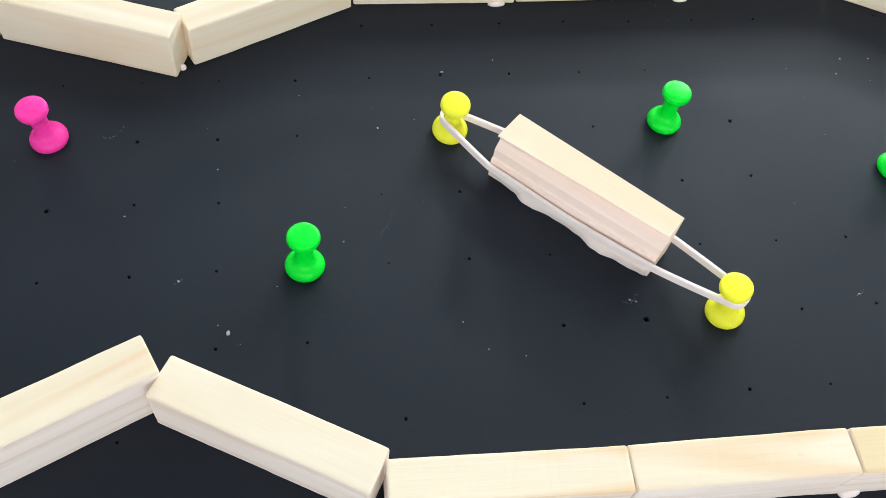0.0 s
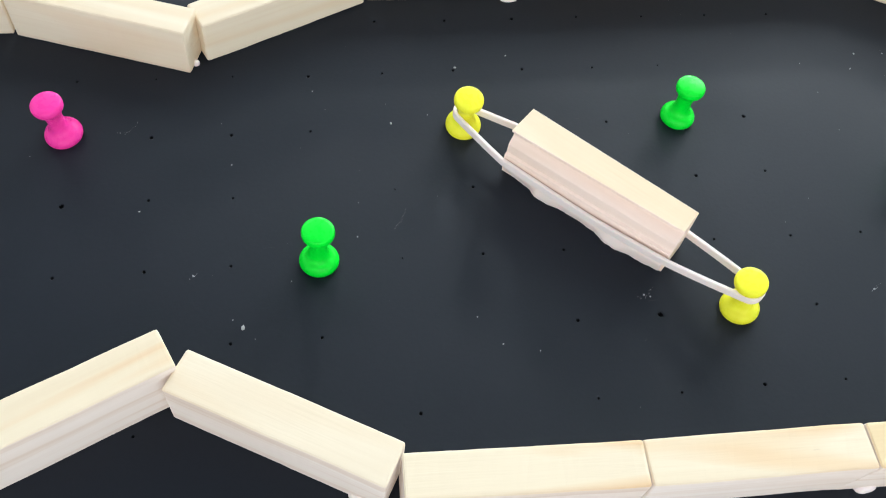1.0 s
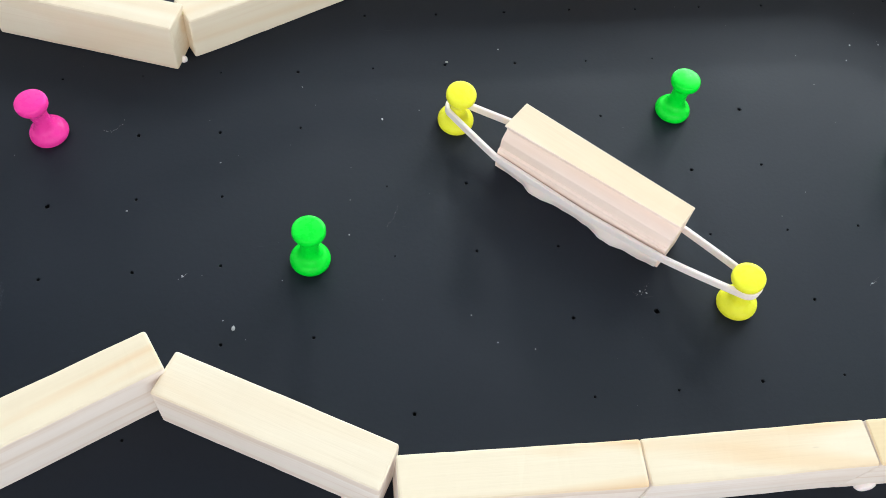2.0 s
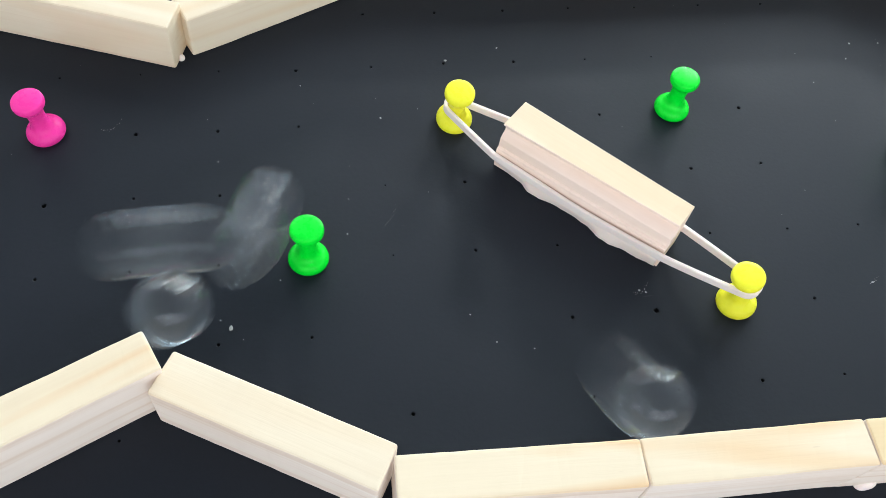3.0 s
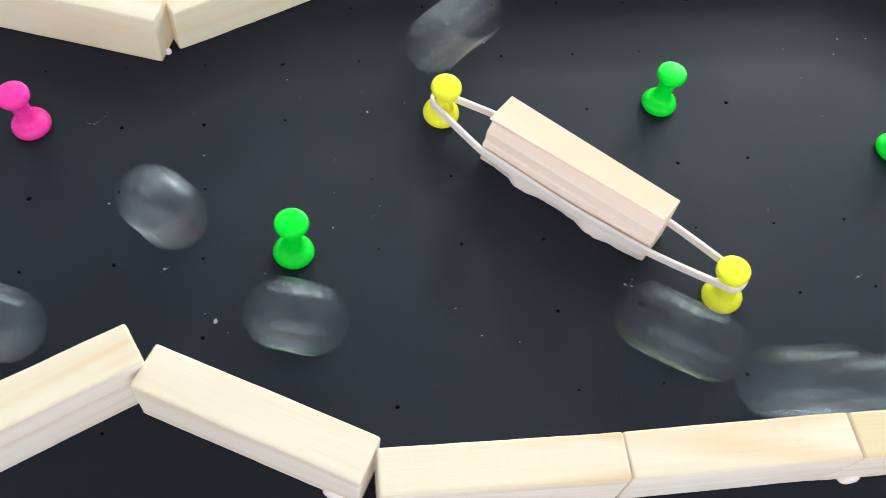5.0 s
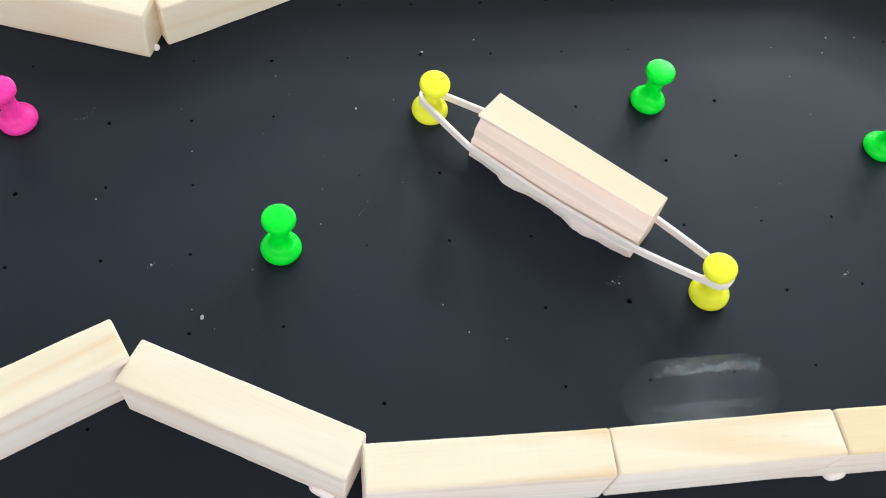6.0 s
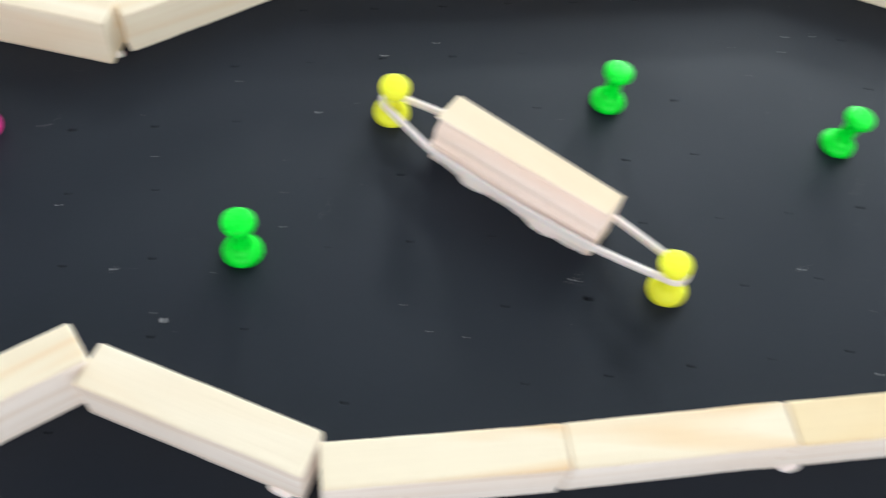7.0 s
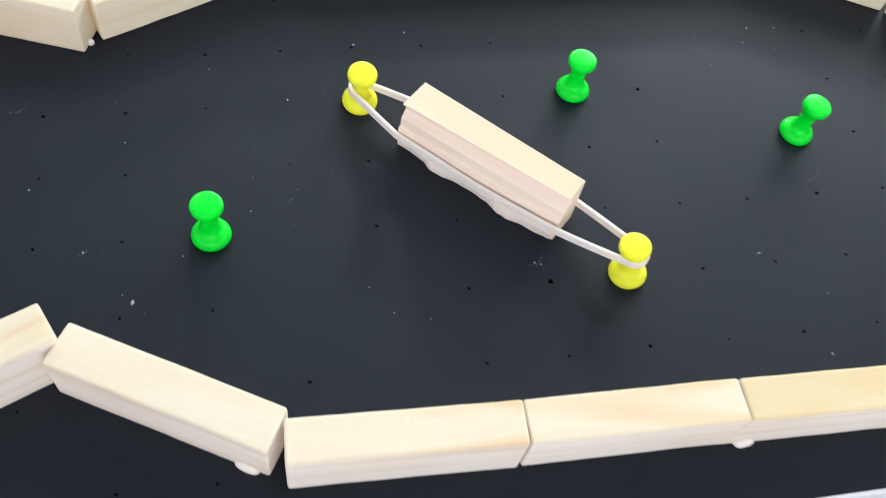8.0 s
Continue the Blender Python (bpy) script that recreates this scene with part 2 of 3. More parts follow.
def board():
    rnd = random.Random(7)
    verts, faces, mats = [], [], []

    def put(x, y, z):
        verts.append((x * MM, y * MM, z * MM))
        return len(verts) - 1

    xs = [BX[0]] + [c + PITCH / 2 for c in np.arange(-220, 261, PITCH)]
    ys = [BY[0]] + [c + PITCH / 2 for c in np.arange(-60, 141, PITCH)]
    grid = {(i, j): put(x, y, 0) for i, x in enumerate(xs) for j, y in enumerate(ys)}
    for i in range(len(xs) - 1):
        for j in range(len(ys) - 1):
            corners = [grid[i, j], grid[i + 1, j], grid[i + 1, j + 1], grid[i, j + 1]]
            cx, cy = round((xs[i + 1] - PITCH / 2) / PITCH) * PITCH, round((ys[j + 1] - PITCH / 2) / PITCH) * PITCH
            if rnd.random() < 0.05 or (cx, cy) in UNPRICKED or not xs[i] < cx - 2 < cx + 2 < xs[i + 1] or not ys[j] < cy - 2 < cy + 2 < ys[j + 1]:
                faces.append(corners), mats.append(0)
                continue
            r = HOLE_SIZES.get((cx, cy), rnd.choice((0.3, 0.34, 0.38, 0.42))) * rnd.uniform(0.9, 1.1)
            cx, cy = cx + rnd.gauss(0, 0.2), cy + rnd.gauss(0, 0.2)
            n = 12
            turn = [2 * math.pi * k / n - 0.75 * math.pi for k in range(n)]
            wob = [r * rnd.uniform(0.8, 1.2) for _ in turn]
            rim = [put(cx + r * 1.5 * math.cos(a), cy + r * 1.5 * math.sin(a), 0) for a in turn]
            lip = [put(cx + w * math.cos(a), cy + w * math.sin(a), -0.12) for w, a in zip(wob, turn)]
            deep = [put(cx + 0.7 * w * math.cos(a), cy + 0.7 * w * math.sin(a), -4.0) for w, a in zip(wob, turn)]
            q = n // 4
            for c in range(4):
                for k in range(c * q, (c + 1) * q):
                    faces.append([corners[c], rim[(k + 1) % n], rim[k]]), mats.append(0)
                faces.append([corners[c], corners[(c + 1) % 4], rim[((c + 1) * q) % n]]), mats.append(0)
            for k in range(n):
                j2 = (k + 1) % n
                faces.append([rim[k], rim[j2], lip[j2], lip[k]]), mats.append(0)
                faces.append([lip[k], lip[j2], deep[j2], deep[k]]), mats.append(1)
            faces.append(deep), mats.append(1)
    # the edge of the sheet, a little ragged
    nx, ny = len(xs) - 1, len(ys) - 1
    ring = [grid[i, 0] for i in range(nx)] + [grid[nx, j] for j in range(ny)] + [grid[i, ny] for i in range(nx, 0, -1)] + [grid[0, j] for j in range(ny, 0, -1)]
    low = [put(verts[v][0] / MM, verts[v][1] / MM, -4.9) for v in ring]
    for k in range(len(ring)):
        j2 = (k + 1) % len(ring)
        faces.append([ring[k], low[k], low[j2], ring[j2]]), mats.append(2)
    faces.append(low[::-1]), mats.append(2)
    me = bpy.data.meshes.new("board")
    me.from_pydata(verts, [], faces)
    for m in (BOARD, HOLE, FOAM):
        me.materials.append(m)
    me.polygons.foreach_set("material_index", mats)
    ob = tagged(new("board", me), "matt black foam board pricked with a grid of pinholes", "board")
    return ob


board()


# ---- wooden blocks ----
BLOCK = (48.8, 9.7, 14.7)


def block(label, mat, x, y, turn, length=BLOCK[0], width=BLOCK[1], height=BLOCK[2], group="wall of wooden blocks", seed=0, slant=(0, 0), side=None):
    """A small planed pine block standing on its narrow edge, centred at x, y (mm), turned by degrees."""
    rnd = random.Random(seed)
    bm = box(bmesh.new(), (-length / 2 * MM, -width / 2 * MM, 0), (length / 2 * MM, width / 2 * MM, height * MM), 0.75 * MM, 3)
    lengthwise = [e for e in bm.edges if abs(e.verts[0].co.x - e.verts[1].co.x) > 0.8 * length * MM]
    bmesh.ops.subdivide_edges(bm, edges=lengthwise, cuts=22)
    shift = Vector([rnd.uniform(-9, 9) for _ in range(3)])
    for v in bm.verts:                           # sawn a little out of true, edges slightly worn
        v.co += (noise.noise_vector(v.co * 90 + shift) * 0.14 + noise.noise_vector(v.co * 600 + shift) * 0.05) * MM
        v.co.z = max(v.co.z, 0)
        if abs(v.co.x) > 0.47 * length * MM:     # an end sawn askew: its foot runs out or falls back
            v.co.x += slant[v.co.x > 0] * MM * (1 - min(1, v.co.z / (0.92 * height * MM)) ** 1.4)
    bm.normal_update()
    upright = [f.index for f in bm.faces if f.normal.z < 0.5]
    ob = tagged(finish("wooden_block", bm, mat), label, "block", group)
    if side:                                     # sawn sides, coloured paler in place of the light on them
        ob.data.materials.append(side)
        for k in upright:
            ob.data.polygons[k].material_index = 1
    ob.matrix_world = pose(x * MM, y * MM, 0, 0, 0, turn)
    return ob


def block_from_edge(label, mat, a, b, side=1, **more):
    """A block whose bottom edge runs from a to b (mm); its width lies to the left of that line (side 1)."""
    (x0, y0), (x1, y1) = a, b
    l = math.hypot(x1 - x0, y1 - y0)
    nx, ny = -(y1 - y0) / l * side, (x1 - x0) / l * side
    w = BLOCK[1] / 2
    return block(label, mat, (x0 + x1) / 2 + nx * w, (y0 + y1) / 2 + ny * w, math.degrees(math.atan2(y1 - y0, x1 - x0)), length=l, **more)


PALE = "pale planed pine block standing on the black board"
# far row
block_from_edge(PALE, WOOD_PALE, (-166.6, 77.4), (-117.9, 78.0), seed=1)
block_from_edge("pale pine block angled into a corner of the row", WOOD_PALE, (-117.4, 77.5), (-71.0, 61.7), seed=2)
block_from_edge("pale pine block angled out of a corner of the row", WOOD_PALE, (-66.5, 65.8), (-22.5, 87.4), height=13.0, seed=3)
block_from_edge(PALE, WOOD_PALE, (-22.0, 88.5), (26.2, 88.2), seed=4)
block_from_edge(PALE, WOOD_WARM, (26.6, 88.5), (75.4, 88.9), seed=5)
block_from_edge(PALE, WOOD_PALE, (76.0, 88.9), (126.8, 89.7), seed=6)
block_from_edge("pale pine block turning down at the row's end", WOOD_PALE, (127.0, 89.9), (170.4, 67.5), seed=7)
block_from_edge("pale pine block turning down at the row's end", WOOD_PALE, (171.0, 66.4), (207.0, 33.5), seed=8)
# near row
block("pine block with an orange grain streak, angled in the row", WOOD_WARM, -93.25, -38.1, 24.8, height=16.7, width=9.6, seed=9, side=WOOD_LIT_SIDE)
block("pale pine block with ridged sides, angled in the row", WOOD_PALE, -48.5, -43.75, -29.3, width=10.0, seed=10, side=WOOD_LIT_SIDE)
block("pine block with a soft honey streak", WOOD_WARM, -1.8, -59.0, -1.9, length=48.6, seed=11, side=WOOD_LIT_SIDE)
block("pine block with broad pinkish-honey grain", WOOD_WARM, 47.0, -59.85, -0.7, length=48.2, width=9.9, height=13.9, seed=12, slant=(0, -4.3), side=WOOD_LIT_SIDE)
block("honey-yellow pine block, sides tinted for light, at the row's end", WOOD_HONEY, 96.35, -60.9, -1.3, length=49.9, width=10.0, height=13.9, seed=13, slant=(-4.0, 0), side=WOOD_LIT_SIDE)
block("honey-yellow pine block, sides tinted for light, at the row's end", WOOD_HONEY, 146.0, -62.3, -1.4, seed=14, side=WOOD_LIT_SIDE)


def bumper_block():
    """The block in the middle: its long side is milled with a shallow cove and a bead."""
    length, height, back = 48.0, 15.3, 4.3
    side = [(-0.2, 0), (-0.4, 0.08), (-0.6, 0.25), (-0.75, 0.40), (-0.7, 0.46)]
    side += smooth_profile([(-0.75, 0.48), (-0.88, 0.515), (-0.62, 0.55), (-0.3, 0.61), (0.2, 0.68), (0.95, 0.74), (1.6, 0.785), (1.75, 0.83), (1.2, 0.90), (0.5, 0.957)], 3)
    side += [(0.1, 0.968), (0, 0.985), (0.15, 1)]
    bm = bmesh.new()
    ends = []
    for f in np.linspace(0, 1, 9):               # the sawn side runs a little askew, and its foot stands proud
        foot, top = -5.8 + 0.8 * f, -5.4 + 2.1 * f
        loop = [(foot + (top - foot) * h + dy * (0.9 + 0.7 * f if dy > 0 else 1), h * height) for dy, h in side] + [(back - 0.35, height), (back, height - 0.35), (back, 0)]
        ends.append([bm.verts.new(((f - 0.5) * length * MM, y * MM, h * MM)) for y, h in loop])
    for a, b in zip(ends, ends[1:]):
        for k in range(len(loop)):
            j = (k + 1) % len(loop)
            bm.faces.new((a[k], b[k], b[j], a[j]))
    bm.faces.new(ends[0]), bm.faces.new(ends[-1][::-1])
    bmesh.ops.recalc_face_normals(bm, faces=bm.faces[:])
    bm.normal_update()
    bm.faces.index_update()
    top_faces = [f.index for f in bm.faces if f.normal.z > 0.9 and f.calc_center_median().z > 0.9 * height * MM]
    ob = tagged(finish("wooden_block", bm, WOOD_PINK), "pine block with grooved side held inside a rubber band", "block")
    ob.data.materials.append(WOOD_TOP)
    for k in top_faces:
        ob.data.polygons[k].material_index = 1
    ob.matrix_world = pose(*[c * MM for c in K_MID], 0, 0, K_TURN)
    return ob


K_MID, K_TURN = (29.75, 12.3, 0.0), -44.8
bumper_block()


# ---- push pins ----
PROFILE = [(0, 0), (4.1, 0), (4.55, 0.25), (4.75, 0.9), (4.6, 1.7), (4.0, 2.6), (3.1, 3.3), (2.5, 4.2), (2.15, 5.6), (2.1, 7.2), (2.3, 8.8), (2.75, 10.0), (3.40, 10.8),
           (3.75, 11.3), (3.87, 11.9), (3.82, 12.65), (3.52, 13.15), (2.7, 13.36), (0, 13.4)]


def push_pin(color, name, x, y, lean=(0, 0)):
    ob = tagged(new("push_pin"), "%s plastic push pin stuck upright in the board" % name, "push pin", "push pins on the board")
    body = smooth_profile([(r * MM, z * MM) for r, z in PROFILE[1:-1]], 4)
    part("head", lathe([(0, 0)] + body + [(0, 13.4 * MM)]), color, ob, smooth=True)
    part("needle", lathe([(0, -4.5 * MM), (0.45 * MM, -3.5 * MM), (0.5 * MM, 0.2 * MM), (0, 0.3 * MM)], 12), STEEL, ob, "steel needle")
    ob.matrix_world = pose(x * MM, y * MM, 0, lean[0], lean[1], 0)
    return ob


push_pin(PINK, "pink", -101.4, 41.9, (3.1, -5.5))
push_pin(GREEN, "green", -39.7, 0.1, (-2.0, 0.3))
push_pin(YELLOW, "yellow", 0.2, 40.0, (7.1, 0.8))
push_pin(YELLOW, "yellow", 59.7, -19.9, (-1.8, -6.5))
push_pin(GREEN, "green", 60.2, 40.2, (0.8, 0.6))
push_pin(GREEN, "green", 121.5, 20.7, (3.9, 2.5))


# ---- rubber band ----
def rubber_band():
    """A flat band round the two yellow pins, spread by the block between them."""
    centre = Vector((K_MID[0], K_MID[1]))
    d = Vector((math.cos(radians(K_TURN)), math.sin(radians(K_TURN))))
    nrm = Vector((-d.y, d.x))
    pts = []
    for px, py in ((0.2, 39.5), (59.3, -19.8)):
        for k in range(32):
            a = 2 * math.pi * k / 32
            pts.append((px + 2.75 * math.cos(a), py + 2.75 * math.sin(a)))
    for s in (-1, 1):
        for f in (-1, -0.6, -0.2, 0.2, 0.6, 1):
            pts.append(tuple(centre + d * (f * 24.0) + nrm * (4.85 if s > 0 else -6.75 + 0.4 * f)))
    # convex outline
    pts = sorted(set(pts))

    def half(seq):
        out = []
        for p in seq:
            while len(out) > 1 and (out[-1][0] - out[-2][0]) * (p[1] - out[-2][1]) - (out[-1][1] - out[-2][1]) * (p[0] - out[-2][0]) <= 1e-9:
                out.pop()
            out.append(p)
        return out

    hull = half(pts)[:-1] + half(pts[::-1])[:-1]
    path = []
    for (ax, ay), (bx, by) in zip(hull, hull[1:] + hull[:1]):
        n = max(1, int(math.hypot(bx - ax, by - ay) / 3))
        path += [Vector((ax + (bx - ax) * k / n, ay + (by - ay) * k / n)) for k in range(n)]
    bm = bmesh.new()
    rings = []
    for i, p in enumerate(path):
        t = (path[(i + 1) % len(path)] - path[i - 1]).normalized()
        o = Vector((t.y, -t.x))
        along = (p - centre).dot(d) / 42.0
        far = (p - centre).dot(nrm) > 0
        rise = 2.6 * min(1, max(0, along - 0.57) / 0.43) if far else 2.3 * max(0, along) ** 1.5
        z = (5.4 if far else 4.2) + (0.0 if far else 1.8) * along * along + rise + 0.08 * math.sin(i * 0.7)
        hw, hh = 0.5, 1.1
        rings.append([bm.verts.new(((p.x + o.x * u) * MM, (p.y + o.y * u) * MM, (z + w) * MM)) for u, w in
                      ((-hw, -hh + 0.2), (-hw + 0.2, -hh), (hw - 0.2, -hh), (hw, -hh + 0.2), (hw, hh - 0.2), (hw - 0.2, hh), (-hw + 0.2, hh), (-hw, hh - 0.2))])
    for i, a in enumerate(rings):
        b = rings[(i + 1) % len(rings)]
        for k in range(8):
            bm.faces.new((a[k], a[(k + 1) % 8], b[(k + 1) % 8], b[k]))
    bmesh.ops.recalc_face_normals(bm, faces=bm.faces[:])
    tagged(finish("rubber_band", bm, RUBBER), "cream rubber band stretched round two yellow pins and a block", "rubber band")


rubber_band()


# ---- hot glue ----
def glue_blob(x, y, size, seed, turn=0.0, label="lump of whitish hot glue at a block's foot"):
    """A flattened lump of set glue."""
    bm = bmesh.new()
    bmesh.ops.create_icosphere(bm, subdivisions=4, radius=1)
    for v in bm.verts:
        at = Vector((v.co.x * size[0], v.co.y * size[1], v.co.z * size[2]))
        f = 1 + 0.32 * noise.noise(at * 0.3 + Vector((seed * 3.1, 0, 0))) + 0.06 * noise.noise(at * 1.3 + Vector((0, seed, 0)))
        v.co = Vector((v.co.x * size[0] * f * MM, v.co.y * size[1] * f * MM, max(v.co.z * f, -0.15) * size[2] * MM + 0.1 * size[2] * MM))
    ob = tagged(finish("glue_blob", bm, GLUE, smooth=True), label, "glue", "lumps of glue")
    ob.matrix_world = pose(x * MM, y * MM, 0.02 * MM, 0, 0, turn)
    return ob


def glue_fillet():
    """The seam of glue along the foot of the block in the middle, bulging where it ran out."""
    knots = [(-23.2, 5.7), (-19, 6.2), (-14.8, 6.6), (-12.8, 7.6), (-9.5, 7.6), (-6, 6.7), (0, 6.3), (5, 6.6), (8.6, 7.6), (11.7, 7.6), (14.5, 6.7), (19, 6.4), (23.4, 5.6)]
    bm = bmesh.new()
    rings = []
    for f in np.linspace(-23.2, 23.4, 94):
        e = float(np.interp(f, [k[0] for k in knots], [k[1] for k in knots])) + 0.22 * noise.noise(Vector((f * 0.55, 2.0, 0))) + 0.08 * noise.noise(Vector((f * 2.1, 5.0, 0)))
        top = 7.0 - 0.017 * f + 0.1 * noise.noise(Vector((f * 0.4, 9.0, 0)))
        rise = 3.3 + 0.9 * (f / 23.4) ** 2
        row = [(4.6, 0.02), (e - 0.15, 0.02), (e, 0.25), (e - 0.02, 0.6), (0.55 * e + 0.45 * top + 0.1, 0.5 * rise), (top, 0.85 * rise), (top - 0.2, rise), (4.6, rise + 0.1)]
        rings.append([bm.verts.new((f * MM, -o * MM, z * MM)) for o, z in row])
    for a, b in zip(rings, rings[1:]):
        for k in range(8):
            bm.faces.new((a[k], b[k], b[(k + 1) % 8], a[(k + 1) % 8]))
    bm.faces.new(rings[0]), bm.faces.new(rings[-1][::-1])
    bmesh.ops.recalc_face_normals(bm, faces=bm.faces[:])
    ob = tagged(finish("glue_blob", bm, GLUE, smooth=True), "long seam of whitish hot glue along a grooved block's foot", "glue", "lumps of glue")
    ob.matrix_world = pose(*[c * MM for c in K_MID], 0, 0, K_TURN)


glue_fillet()
glue_blob(-69.7, 65.2, (1.0, 0.9, 1.4), 4)
glue_blob(-34.0, -57.5, (2.6, 1.1, 1.7), 5, -29)
glue_blob(74.6, -65.3, (2.5, 1.4, 1.8), 6)
glue_blob(20.6, 88.0, (2.6, 1.0, 1.2), 7)
glue_blob(78.6, 88.6, (2.4, 1.0, 1.2), 8)


# ---- dust and crumbs ----
def crumbs():
    rnd = random.Random(11)
    bm = bmesh.new()

    def crumb(x, y, r):
        tmp = bmesh.ops.create_icosphere(bm, subdivisions=1, radius=1)
        sx, sy, sz, a = r * rnd.uniform(0.7, 1.5), r * rnd.uniform(0.6, 1), r * rnd.uniform(0.3, 0.6), rnd.uniform(0, 6.28)
        for v in tmp["verts"]:
            p = Vector((v.co.x * sx, v.co.y * sy, v.co.z * sz)) * rnd.uniform(0.8, 1.2)
            v.co = Vector(((x + p.x * math.cos(a) - p.y * math.sin(a)) * MM, (y + p.x * math.sin(a) + p.y * math.cos(a)) * MM, (p.z + sz * 0.8) * MM))

    for x, y, r in ((0.8, 61.1, 0.42), (15.9, 65.2, 0.24), (-18.9, 41.8, 0.34), (-57.6, -16.2, 0.5), (-59.8, -14.0, 0.24), (-68.8, -1.8, 0.26), (-30.2, 6.6, 0.24), (-82.0, 17.2, 0.22), (-60.2, 30.2, 0.24),
                    (-4.0, -17.4, 0.2), (1.0, -24.8, 0.18), (9.3, -27.2, 0.16), (121.9, 62.2, 0.32), (118.4, 56.2, 0.26), (104.7, -46.7, 0.42), (96.4, -17.1, 0.26), (-46.4, -4.8, 0.2), (-39, 54, 0.2), (37.2, -14.5, 0.3), (38.7, -15.1, 0.26), (131, 62, 0.24)):
        crumb(x, y, r)
    for x, y, bend, n in ((37.8, -14.9, 0.2, 14), (97.2, -16.9, 0.25, 9), (121.9, 5.1, 0.35, 16), (-86.0, 42.2, 0.25, 16), (-19.0, 11.0, 0.6, 10), (-68.5, -1.6, 0.3, 6)):
        for k in range(n):                       # pale smears of fine dust
            f = k - n / 2
            crumb(x + f * 0.32 + rnd.uniform(-0.3, 0.3), y + bend * f + 0.03 * f * f + rnd.uniform(-0.3, 0.3), rnd.choice((0.05, 0.07, 0.09)))
    for _ in range(70):
        crumb(rnd.uniform(-150, 190), rnd.uniform(-76, 100), rnd.choice((0.05, 0.06, 0.07, 0.09, 0.12)))
    tagged(finish("dust", bm, DUST), "white crumbs and dust scattered on the black board", "dust", kind="stuff")


crumbs()

# ---- clear marbles ----
BALL = 7.95


def marble():
    bm = bmesh.new()
    bmesh.ops.create_uvsphere(bm, u_segments=64, v_segments=32, radius=BALL * MM)
    ob = tagged(finish("marble", bm, GLASS, smooth=True), "clear colourless glass marble rolling over the board", "marble", "rolling marbles")
    ob.cycles.motion_steps = 3
    return ob


first_marble = marble()


